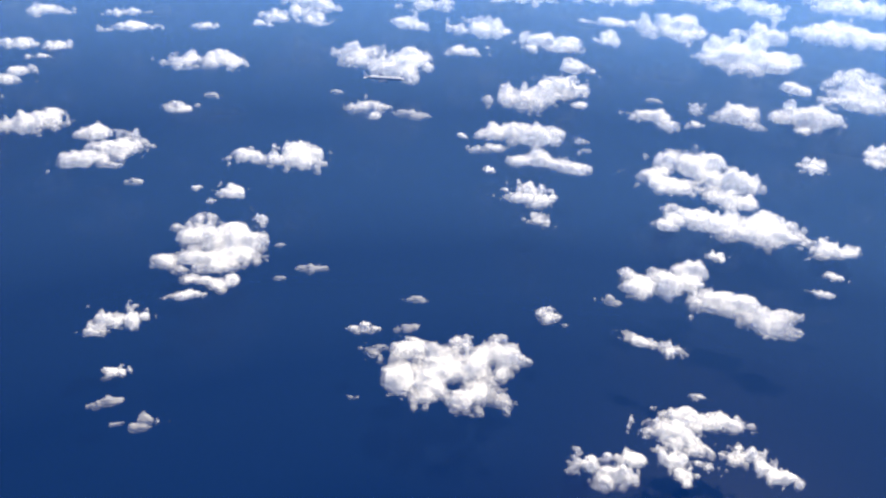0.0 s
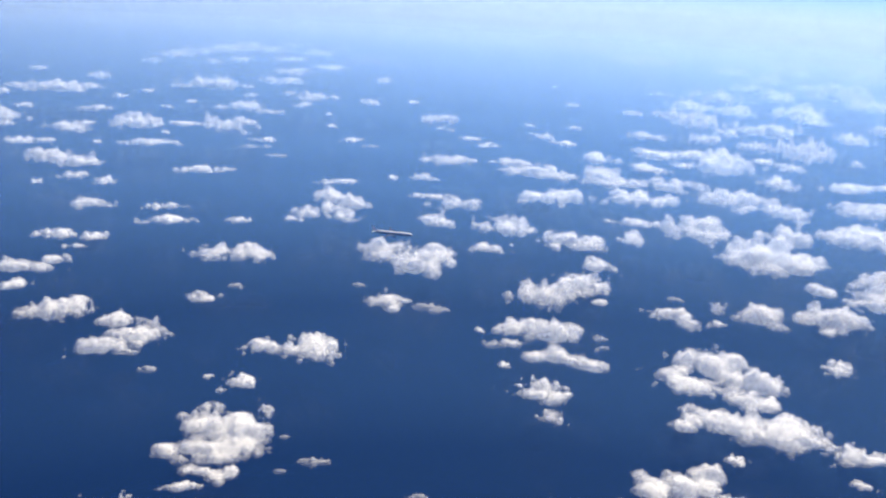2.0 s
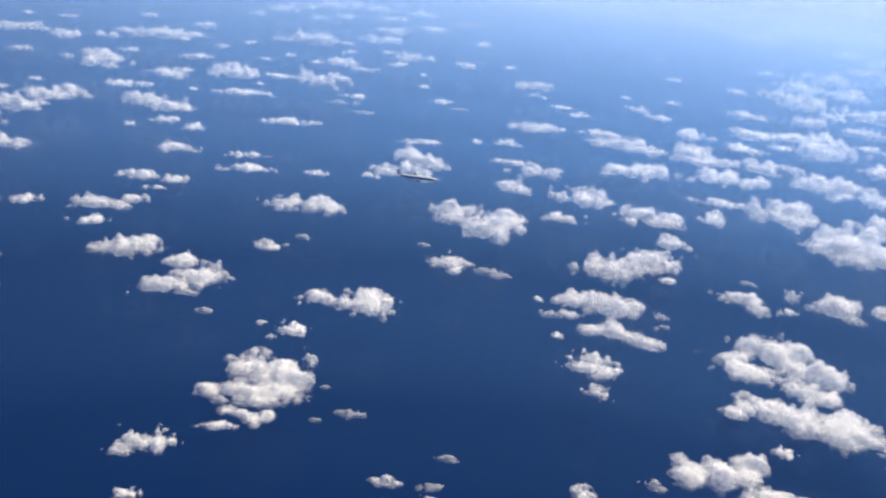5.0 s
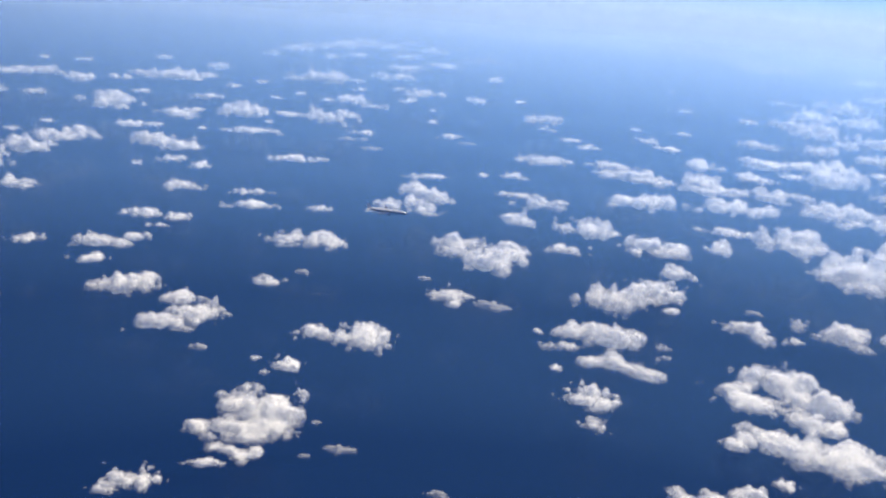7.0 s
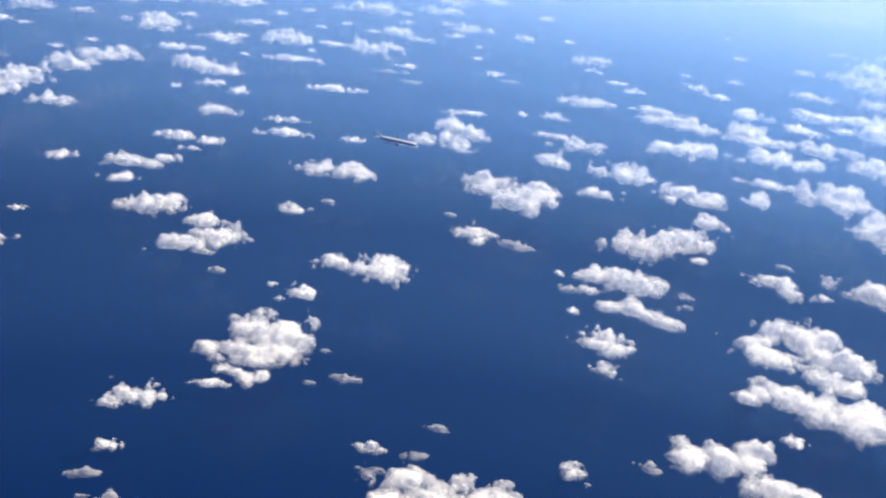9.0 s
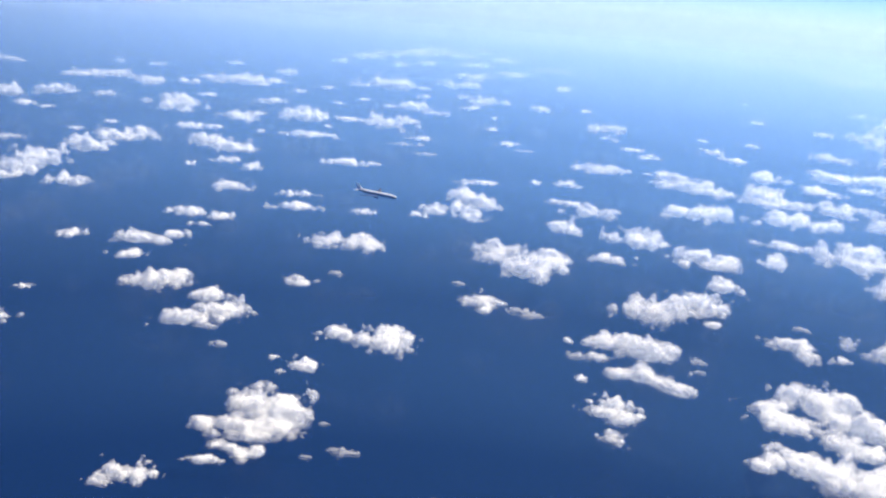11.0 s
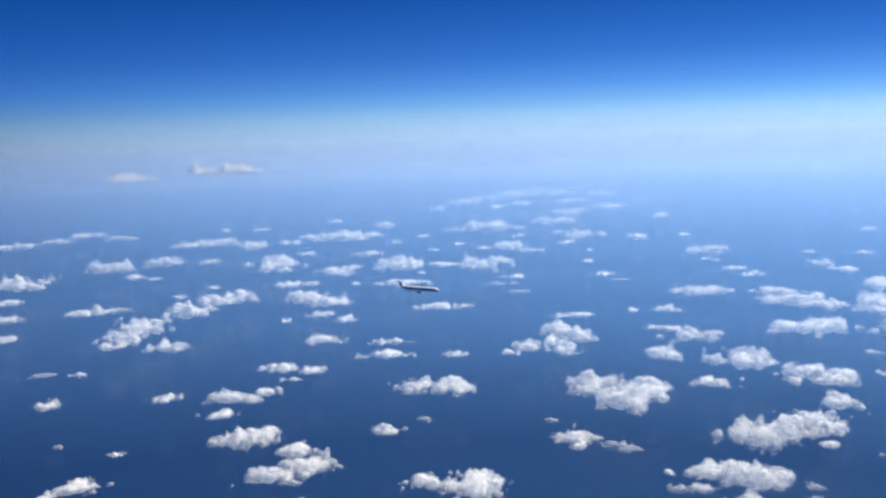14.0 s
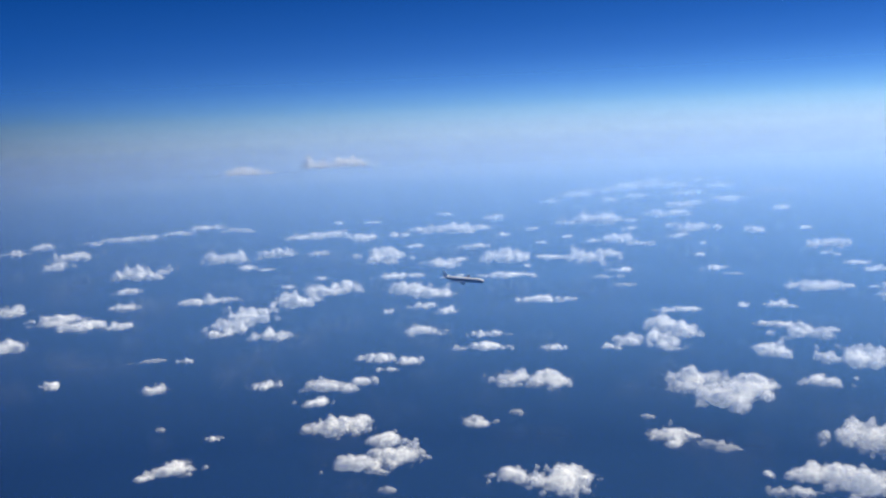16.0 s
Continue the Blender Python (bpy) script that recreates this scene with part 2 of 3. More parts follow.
def cloud(label, turn, *lobes, up=0.0, torn=0.0):
    """A heap of droplets: lobes are (x, y, half width, half depth, half height), turned by so many degrees."""
    count[0] += 1
    seed = count[0]
    ox = sum(l[0] for l in lobes) / len(lobes)
    oy = sum(l[1] for l in lobes) / len(lobes)
    dist = math.hypot(ox, oy, 270)
    step = max((0.0018 if dist < 1500 else 0.0021) * dist, 0.55)
    c, s = math.cos(radians(turn)), math.sin(radians(turn))
    local = [((x - ox) * c + (y - oy) * s, -(x - ox) * s + (y - oy) * c, a, b, h) for x, y, a, b, h in lobes]
    pad = 1.5
    lo = np.array([min(l[0] - pad * l[2] for l in local), min(l[1] - pad * l[3] for l in local), -max(l[4] for l in local) * 1.0])
    hi = np.array([max(l[0] + pad * l[2] for l in local), max(l[1] + pad * l[3] for l in local), max(l[4] for l in local) * 2.6])
    lo -= 2 * step
    hi += 2 * step
    zs = min(step, (hi[2] - lo[2]) / 14)
    steps = np.array([step, step, zs])
    n = np.ceil((hi - lo) / steps).astype(int) + 1
    gx, gy, gz = np.meshgrid(*[lo[k] + steps[k] * np.arange(n[k]) for k in range(3)], indexing="ij")
    size = max(l[2] for l in local)
    far = label in (FAR, TOWER)
    wave = np.clip(min(size * 0.62, 2.8 * max(l[4] for l in local)), 3.5, 22.0)
    warp = value_noise(gx / wave, gy / wave, gz / wave, seed + 700) * wave * 0.22
    wx, wy = gx + warp, gy + np.roll(warp, 3, 0)
    body = np.full(gx.shape, -9.0)
    for x, y, a, b, h in local:
        low = gz < 0
        d = np.sqrt(((wx - x) / a) ** 2 + ((wy - y) / b) ** 2 + (gz / np.where(low, h * 0.5, h * (1.45 if far else 1.25 if dist > 700 else 1.05))) ** 2)
        body = np.maximum(body, 1 - d)
    clump = value_noise(gx / (size * 0.5) + 3, gy / (size * 0.7) + 8, gz * 0, seed + 300)
    f = body - 0.05 + (0.55 if far else 0.4 if dist > 900 else 0.1) * clump
    amp, lam = (0.8, wave * 0.85) if far else (0.62 + torn, wave * (1.1 - torn))
    dense = f
    edge = np.clip(1.15 - 1.2 * body, 0.5, 1.0)
    for octave in range(5):
        if lam < step * 1.3:
            break
        g = value_noise(gx / lam + 11, gy / lam + 5, gz / (lam * (1.6 if far else 1.0)), seed * 7 + octave)
        billow = amp * (np.abs(g) * 1.7 - 0.62) * (edge if octave else 1.0)
        f = f + billow
        dense = dense + billow * (1.0 if octave == 0 else 0.7 if octave == 1 else 0.4)
        amp *= 0.58
        lam *= 0.47
    for g in (f, dense):
        g[[0, -1]] = g[:, [0, -1]] = g[:, :, [0, -1]] = -1
    thin = label in (WISP, TOWER)
    name = "cloud"
    whole = new(name)
    whole.matrix_basis = pose(ox, oy, up, 0, 0, turn)
    tagged(whole, label, "cloud", "cumulus field over the sea")
    heart = 0.38 if label == FAR else 0.30
    shells = [(0.16 - 0.10 * i, "veil") for i in range(5 if label == TOWER else 3)] if thin else [(heart, "core")] + [(heart - 0.11 - 0.115 * i, "veil") for i in range(4)]
    veil_v, veil_q, base = [], [], 0
    for level, kind in shells:
        field = dense if kind == "core" else f
        g = np.where(field > -0.9, field - level, -1)
        if (g > 0).sum() < 4:
            continue
        verts, quads = surface(g, lo, steps)
        if kind == "core":
            quad_object(kind, verts, quads, M_CLOUD, whole)["kind"] = "stuff"
        else:
            quads = upper(verts, quads)
            veil_v.append(verts)
            veil_q.append(quads + base)
            base += len(verts)
    if veil_v:
        quad_object("veil", np.concatenate(veil_v), np.concatenate(veil_q), M_WISP if label == WISP else M_VEIL, whole)["kind"] = "stuff"
    return whole


cloud(BIG, -4, (-66, 553, 13.0, 17.6, 5.5), (-45, 539, 21.8, 24.5, 9.2), (-37, 517, 10.6, 14.2, 4.4), (-86, 515, 11.2, 11.9, 4.7), (-71, 520, 10.6, 12.5, 4.5), (-56, 511, 15.7, 10.7, 6.5), (-69, 494, 8.5, 4.3, 2.6), (-53, 486, 6.7, 8.1, 2.8))
cloud(PUFF, -0, (-78, 475, 8.3, 4.1, 2.6))
cloud(WISP, -6, (-24, 486, 4.7, 2.4, 1.5))
cloud(WISP, -9, (-3, 494, 7.5, 4.7, 2.9))
cloud(BIG, -3, (-41, 611, 9.7, 7.7, 4.0), (-55, 600, 4.0, 4.4, 1.7), (-63, 623, 4.1, 2.7, 1.3))
cloud(PUFF, 4, (-113, 454, 12.8, 7.3, 5.1), (-126, 445, 5.7, 3.8, 2.4), torn=0.2)
cloud(WISP, 3, (-100, 363, 8.8, 4.4, 3.6), (-111, 366, 4.4, 2.2, 1.6))
cloud(WISP, -12, (-4, 364, 2.8, 2.3, 1.2))
cloud(BIG, -18, (38, 401, 9.0, 9.3, 3.8), (27, 375, 11.5, 14.9, 4.8), (48, 377, 17.5, 18.6, 7.3), (57, 374, 20.0, 17.0, 7.5), (74, 385, 15.0, 15.1, 6.3), (60, 356, 12.7, 13.6, 5.4), (35, 361, 11.3, 5.7, 4.7), (76, 368, 7.3, 10.9, 3.1))
cloud(PUFF, -12, (15, 423, 6.8, 3.8, 2.8))
cloud(WISP, -13, (15, 400, 6.0, 7.1, 2.5))
cloud(WISP, -15, (38, 420, 7.8, 3.9, 1.7))
cloud(WISP, -16, (51, 446, 7.2, 3.6, 1.4))
cloud(PUFF, -25, (119, 414, 7.7, 6.9, 3.2))
cloud(WISP, -29, (162, 425, 6.7, 4.7, 2.8))
cloud(PUFF, -34, (160, 382, 12.1, 6.0, 2.5), (172, 370, 9.5, 4.7, 3.3))
cloud(BIG, -33, (205, 436, 21.2, 13.0, 7.8), (222, 442, 12.6, 13.9, 5.3), (186, 435, 9.7, 10.7, 4.1), (226, 406, 20.8, 11.5, 7.1), (238, 386, 16.4, 10.3, 6.5))
cloud(BIG, -36, (139, 301, 15.0, 8.0, 4.4), (154, 312, 11.0, 5.5, 4.2), (173, 306, 8.1, 4.1, 2.4), (167, 328, 4.5, 3.2, 1.9), torn=0.2)
cloud(BIG, -31, (95, 286, 13.1, 6.5, 5.1), (112, 292, 4.8, 5.4, 2.0), (88, 294, 4.2, 3.0, 1.8), torn=0.2)
cloud(BIG, -36, (132, 287, 7.6, 7.8, 3.2), (131, 276, 3.7, 5.6, 1.6), (143, 281, 6.0, 3.0, 2.5), torn=0.2)
cloud(PUFF, -43, (166, 282, 10.6, 5.3, 3.1), (171, 269, 9.4, 5.1, 3.9), torn=0.2)
cloud(BIG, -37, (300, 493, 32.6, 19.9, 10.0), (279, 517, 20.6, 10.8, 5.4), (251, 514, 11.2, 6.4, 3.3), (318, 479, 16.3, 10.6, 5.4))
cloud(BIG, -36, (311, 540, 19.9, 11.2, 5.3))
cloud(BIG, -33, (316, 608, 25.5, 18.9, 8.2), (274, 593, 15.6, 11.1, 5.0), (328, 568, 21.6, 14.5, 6.5), (286, 571, 26.3, 13.2, 3.6))
cloud(PUFF, -42, (331, 457, 10.5, 12.3, 4.4), (349, 454, 8.2, 9.3, 3.4))
cloud(PUFF, -43, (317, 426, 7.7, 4.1, 2.2))
cloud(PUFF, -42, (295, 408, 6.7, 4.4, 2.5))
cloud(PUFF, -36, (256, 463, 5.3, 5.2, 2.2))
cloud(PUFF, -40, (417, 588, 9.8, 14.7, 4.1))
cloud(PUFF, -43, (490, 599, 13.0, 19.6, 5.5))
cloud(PUFF, -23, (167, 573, 13.1, 15.9, 5.5), (153, 584, 4.9, 5.4, 2.1))
cloud(PUFF, -24, (160, 533, 8.5, 7.8, 3.6))
cloud(BIG, -23, (187, 694, 19.0, 16.2, 6.8), (213, 677, 28.3, 17.8, 7.6), (209, 624, 18.6, 14.1, 6.5), (183, 635, 9.8, 7.8, 3.6), (167, 665, 11.4, 8.3, 3.7), (154, 692, 6.6, 4.3, 1.9))
cloud(PUFF, -20, (153, 624, 4.3, 6.5, 1.8))
cloud(BIG, -22, (234, 768, 24.1, 30.5, 10.1))
cloud(BIG, -25, (290, 802, 19.4, 29.1, 6.6), (330, 867, 14.9, 18.9, 5.1), (283, 754, 6.3, 5.5, 2.1))
cloud(BIG, -8, (16, 669, 16.6, 21.8, 7.0), (-4, 662, 10.8, 9.7, 4.5), (-24, 673, 12.3, 9.9, 4.6))
cloud(BIG, 5, (-135, 682, 19.9, 10.9, 5.0), (-113, 707, 16.4, 14.0, 6.2), (-135, 740, 14.2, 13.5, 5.7))
cloud(WISP, 2, (-105, 640, 7.5, 4.2, 2.1))
cloud(BIG, 7, (-178, 767, 17.7, 18.4, 7.4), (-200, 763, 9.8, 13.1, 4.1))
cloud(PUFF, -1, (-68, 787, 12.0, 8.9, 3.6))
cloud(WISP, -3, (-40, 818, 7.8, 6.4, 2.5))
cloud(BIG, -12, (90, 770, 19.0, 14.0, 5.6), (93, 750, 7.3, 7.8, 3.1))
cloud(WISP, -15, (124, 747, 11.8, 8.7, 3.5))
cloud(WISP, -10, (71, 816, 7.3, 5.5, 2.1))
cloud(BIG, -14, (117, 923, 24.7, 24.9, 8.3), (141, 878, 27.2, 25.6, 8.9), (172, 907, 14.1, 21.1, 4.8))
cloud(BIG, -30, (337, 716, 18.3, 11.9, 4.5), (344, 693, 12.8, 12.6, 4.9))
cloud(BIG, -35, (415, 703, 28.1, 17.5, 6.4))
cloud(PUFF, -33, (370, 692, 5.2, 7.8, 2.2))
cloud(WISP, -30, (361, 760, 7.7, 6.0, 2.2))
cloud(BIG, -39, (487, 690, 25.2, 22.5, 7.9), (527, 770, 11.0, 16.5, 3.7), (460, 668, 7.6, 11.3, 2.6))
cloud(BIG, -42, (585, 741, 30.9, 46.3, 10.5), (546, 733, 15.0, 12.9, 4.2))
cloud(BIG, -39, (706, 962, 30.4, 37.0, 9.4), (736, 936, 26.6, 30.0, 7.6))
cloud(BIG, -41, (846, 1067, 25.8, 35.4, 7.9))
cloud(BIG, -29, (511, 995, 35.1, 37.9, 10.3), (531, 984, 17.6, 17.9, 4.9))
cloud(BIG, -33, (533, 877, 42.3, 39.4, 11.6), (623, 958, 28.7, 43.1, 9.8), (515, 905, 16.5, 15.7, 4.6), (554, 843, 25.6, 21.5, 6.5))
cloud(BIG, -25, (448, 1035, 28.3, 14.1, 3.8))
cloud(PUFF, -25, (411, 960, 13.2, 19.7, 4.5))
cloud(BIG, -21, (331, 954, 24.2, 19.6, 5.9), (353, 941, 16.5, 16.2, 4.9), (307, 940, 12.5, 11.0, 3.4))
cloud(BIG, -18, (281, 1014, 29.7, 26.3, 7.7), (302, 1001, 13.1, 16.1, 4.5))
cloud(BIG, -16, (232, 929, 16.9, 13.2, 4.2))
cloud(BIG, -13, (196, 1045, 16.6, 19.6, 5.6))
cloud(BIG, -13, (221, 1176, 22.2, 13.3, 3.4))
cloud(BIG, -14, (240, 1124, 25.0, 24.7, 6.6), (266, 1137, 10.9, 12.7, 3.4))
cloud(BIG, -7, (90, 1168, 18.1, 27.2, 6.2), (105, 1131, 17.6, 26.4, 6.0), (92, 1068, 20.0, 16.1, 4.6), (78, 1108, 12.4, 18.6, 4.2))
cloud(BIG, -6, (90, 1251, 17.0, 12.0, 3.0))
cloud(BIG, -7, (118, 1261, 19.5, 12.2, 3.0))
cloud(PUFF, -5, (50, 1082, 14.8, 22.2, 5.0), (32, 1056, 11.8, 10.4, 3.1))
cloud(PUFF, -1, (-32, 1051, 10.4, 10.2, 3.0))
cloud(BIG, 4, (-115, 1112, 19.3, 9.6, 2.7))
cloud(BIG, 3, (-107, 1052, 22.9, 12.0, 3.5))
cloud(BIG, 0, (-50, 923, 28.9, 16.2, 5.4), (-14, 913, 12.6, 16.6, 4.3))
cloud(BIG, 12, (-230, 886, 28.4, 15.6, 5.3), (-212, 884, 14.1, 12.8, 4.4))
cloud(BIG, 13, (-231, 834, 18.9, 9.4, 3.4))
cloud(BIG, 9, (-212, 996, 20.1, 12.7, 3.9))
cloud(BIG, 8, (-176, 983, 17.3, 10.7, 3.4), (-189, 953, 10.8, 5.8, 1.9))
cloud(BIG, 8, (-196, 1126, 24.5, 17.8, 4.9))
cloud(FAR, -29, (993, 1890, 45.5, 68.3, 10.9), (983, 1980, 40.3, 60.5, 9.1))
cloud(BIG, -30, (779, 1426, 50.0, 74.9, 12.0), (768, 1487, 25.7, 38.5, 6.2))
cloud(BIG, -26, (495, 1170, 31.6, 30.2, 7.3), (525, 1154, 35.5, 27.6, 6.6))
cloud(BIG, -23, (510, 1298, 25.8, 38.8, 8.8), (511, 1254, 15.1, 19.8, 4.5))
cloud(BIG, -21, (358, 1168, 19.0, 23.2, 5.8), (403, 1172, 29.2, 31.1, 7.7))
cloud(BIG, -19, (422, 1325, 42.9, 26.7, 5.9), (450, 1303, 17.0, 23.3, 5.2))
cloud(BIG, -18, (411, 1395, 35.8, 22.5, 4.8))
cloud(PUFF, -12, (234, 1290, 14.5, 18.4, 4.3))
cloud(BIG, -25, (542, 1255, 29.6, 26.0, 5.8))
cloud(BIG, -27, (605, 1247, 30.9, 32.7, 7.2))
cloud(BIG, -26, (691, 1502, 30.4, 29.0, 5.4))
cloud(BIG, -26, (620, 1384, 18.7, 28.0, 4.5))
cloud(BIG, -23, (565, 1443, 28.6, 29.2, 5.8))
cloud(BIG, -31, (645, 1145, 44.9, 37.8, 8.8), (649, 1112, 16.0, 24.1, 5.5))
cloud(BIG, -33, (788, 1264, 23.0, 34.5, 5.5))
cloud(BIG, -34, (685, 1082, 24.0, 30.9, 7.3))
cloud(FAR, -35, (1024, 1531, 47.4, 71.1, 11.4))
cloud(FAR, -33, (1096, 1777, 50.9, 65.6, 9.6))
cloud(FAR, -34, (1337, 2047, 47.5, 71.3, 11.4))
cloud(FAR, -30, (1290, 2347, 56.8, 85.2, 12.2))
cloud(FAR, -32, (1779, 2917, 57.7, 86.6, 13.9))
cloud(FAR, -34, (2083, 3196, 55.2, 82.8, 13.2))
cloud(FAR, -30, (1799, 3176, 57.2, 85.8, 9.9))
cloud(PUFF, 10, (-114, 407, 6.0, 4.6, 2.5))
cloud(WISP, 10, (-116, 383, 7.2, 3.6, 2.1))
cloud(BIG, 5, (-75, 1325, 30.4, 16.4, 3.7))
cloud(BIG, -10, (299, 1416, 34.5, 28.7, 5.9))
cloud(BIG, 13, (-281, 1405, 30.3, 38.5, 7.9), (-245, 1378, 25.4, 30.5, 6.4), (-219, 1370, 15.1, 17.9, 3.8))
cloud(PUFF, 12, (-232, 1281, 15.8, 15.9, 3.6))
cloud(PUFF, 11, (-195, 1247, 13.8, 14.9, 3.5))
cloud(PUFF, 14, (-272, 1243, 7.7, 10.1, 2.4))
cloud(BIG, 24, (-453, 1144, 22.6, 33.8, 7.7), (-457, 1195, 23.4, 35.1, 8.0), (-380, 1089, 21.2, 21.3, 5.4), (-451, 1100, 14.6, 18.1, 4.5))
cloud(BIG, 20, (-432, 1313, 26.8, 36.1, 7.7), (-420, 1395, 26.5, 36.6, 7.4), (-393, 1428, 26.9, 40.3, 6.5))
cloud(BIG, 14, (-341, 1527, 37.7, 22.8, 4.3))
cloud(FAR, 15, (-426, 1761, 34.9, 52.3, 8.4))
cloud(BIG, 12, (-288, 1650, 28.2, 34.7, 6.1), (-270, 1694, 15.5, 23.2, 3.7))
cloud(FAR, 7, (-181, 1728, 33.3, 50.0, 8.0))
cloud(BIG, 7, (-150, 1533, 38.9, 21.9, 4.2))
cloud(FAR, 5, (-103, 1724, 22.8, 18.2, 3.1))
cloud(FAR, 3, (-30, 1703, 32.6, 48.9, 7.8), (-1, 1766, 19.0, 28.5, 4.6))
cloud(BIG, 1, (28, 1577, 20.8, 15.2, 2.9))
cloud(FAR, 1, (4, 1964, 29.3, 44.0, 7.0), (57, 1885, 22.5, 27.0, 4.3), (28, 2134, 15.3, 22.9, 3.7))
cloud(WISP, 2, (-2, 1509, 29.0, 14.5, 2.8))
cloud(WISP, 0, (35, 1433, 15.5, 12.6, 2.6))
cloud(BIG, -5, (175, 1581, 17.1, 19.2, 3.6))
cloud(WISP, -6, (199, 1529, 16.6, 10.8, 2.1))
cloud(FAR, -4, (155, 1732, 10.4, 15.6, 2.5))
cloud(FAR, -11, (387, 1842, 26.9, 40.3, 6.4), (379, 1734, 12.7, 19.0, 3.0))
cloud(BIG, -12, (393, 1627, 19.9, 16.9, 3.0))
cloud(BIG, -13, (413, 1560, 26.9, 15.7, 2.9))
cloud(FAR, -17, (541, 1664, 26.0, 23.0, 3.9), (565, 1596, 22.1, 21.5, 3.8))
cloud(FAR, -19, (650, 1782, 18.0, 16.2, 2.6))
cloud(FAR, -23, (884, 2017, 23.5, 29.0, 3.9))
cloud(FAR, -24, (771, 1687, 38.4, 25.7, 4.2))
cloud(BIG, -24, (692, 1487, 34.0, 36.3, 6.6))
cloud(FAR, -25, (1147, 2418, 23.8, 35.7, 4.8))
cloud(FAR, -7, (278, 2061, 18.6, 27.9, 4.5))
cloud(FAR, -9, (383, 2099, 12.7, 19.0, 3.0))
cloud(FAR, -2, (128, 1994, 21.5, 24.2, 3.6))
cloud(FAR, -3, (165, 2135, 28.1, 42.1, 6.7))
cloud(FAR, -8, (385, 2504, 21.1, 31.6, 5.1))
cloud(FAR, -2, (107, 2416, 43.2, 53.2, 6.5))
cloud(FAR, -2, (144, 2648, 47.4, 53.3, 6.0))
cloud(FAR, 3, (-60, 2314, 48.3, 72.5, 10.4), (-118, 2268, 20.3, 30.5, 4.1))
cloud(FAR, -5, (299, 2802, 50.3, 48.0, 5.1))
cloud(FAR, 11, (-378, 2182, 59.7, 52.6, 7.0))
cloud(FAR, 9, (-316, 2202, 33.3, 30.2, 4.0))
cloud(FAR, 9, (-314, 2403, 26.1, 39.1, 6.3))
cloud(FAR, 10, (-273, 1877, 28.4, 27.6, 4.3))
cloud(FAR, 8, (-243, 2056, 14.9, 22.3, 3.6))
cloud(FAR, 13, (-458, 2192, 24.2, 30.7, 4.1))
cloud(FAR, 14, (-484, 2091, 28.3, 28.3, 3.9))
cloud(FAR, 17, (-555, 2037, 25.4, 38.0, 6.1))
cloud(FAR, 19, (-662, 2105, 46.4, 45.0, 6.0))
cloud(FAR, 20, (-711, 2067, 23.6, 29.4, 4.0))
cloud(FAR, 19, (-571, 1802, 17.1, 25.6, 4.1))
cloud(FAR, 21, (-660, 1809, 25.5, 38.3, 6.1))
cloud(FAR, 24, (-731, 1740, 36.4, 49.9, 7.8))
cloud(WISP, 24, (-942, 2233, 36.4, 54.4, 6.6))
cloud(FAR, 12, (-468, 2531, 18.5, 27.7, 4.4))
cloud(FAR, 13, (-403, 1905, 16.4, 17.5, 2.7))
cloud(PUFF, 21, (-489, 1435, 11.0, 15.3, 2.6))
cloud(WISP, 24, (-542, 1323, 17.4, 16.1, 3.3))
cloud(WISP, -21, (1698, 4303, 192.2, 288.3, 18.6))
cloud(WISP, -24, (1596, 3476, 90.7, 136.1, 13.6))
cloud(WISP, -8, (441, 3009, 81.4, 69.9, 6.8))
cloud(BIG, 34, (-728, 1171, 27.0, 28.3, 5.8), (-662, 1138, 32.3, 23.0, 4.9), (-614, 1141, 19.8, 13.8, 3.0))
cloud(BIG, 38, (-846, 1228, 22.8, 34.2, 5.5))
cloud(BIG, 38, (-695, 1026, 16.8, 25.2, 5.7))
cloud(BIG, 28, (-585, 1310, 27.9, 30.1, 6.0))
cloud(PUFF, 32, (-682, 1269, 15.8, 23.7, 5.3))
cloud(BIG, 31, (-755, 1399, 21.2, 20.5, 3.7))
cloud(FAR, 31, (-828, 1561, 44.9, 50.6, 8.1))
cloud(FAR, 35, (-1065, 1654, 26.2, 39.3, 6.3))
cloud(FAR, 34, (-1117, 1808, 38.5, 43.8, 5.8))
cloud(FAR, 33, (-1208, 2014, 21.2, 31.9, 5.1))
cloud(FAR, 36, (-1303, 1957, 25.6, 38.3, 5.4))
cloud(FAR, 37, (-1302, 1850, 24.6, 37.0, 5.2))
cloud(FAR, 31, (-1156, 2088, 57.5, 45.6, 5.4))
cloud(FAR, 28, (-1074, 2188, 36.6, 37.9, 4.4))
cloud(FAR, 27, (-1071, 2305, 38.1, 41.1, 4.6))
cloud(WISP, 30, (-470, 972, 18.6, 9.3, 2.0))
cloud(PUFF, 28, (-430, 974, 7.9, 7.5, 2.0))
cloud(PUFF, 30, (-404, 860, 13.0, 12.3, 3.7))
cloud(PUFF, 36, (-526, 867, 8.8, 13.3, 3.0))
cloud(BIG, 30, (-277, 661, 16.4, 10.9, 4.3), (-291, 640, 6.3, 4.4, 1.8))
cloud(PUFF, 27, (-280, 729, 6.9, 5.3, 1.9))
cloud(WISP, 30, (-336, 747, 4.1, 6.2, 1.7))
cloud(PUFF, 24, (-301, 884, 12.6, 11.7, 3.6))
cloud(WISP, -22, (1644, 4264, 219.6, 329.5, 22.7))
cloud(WISP, -25, (1612, 3543, 117.3, 155.5, 12.3))
cloud(FAR, -38, (1050, 1431, 13.1, 19.7, 3.2))
cloud(BIG, -38, (817, 1097, 38.4, 35.2, 7.8))
cloud(BIG, -37, (891, 1239, 36.0, 28.8, 5.8))
cloud(FAR, -37, (1233, 1702, 32.2, 48.3, 7.7))
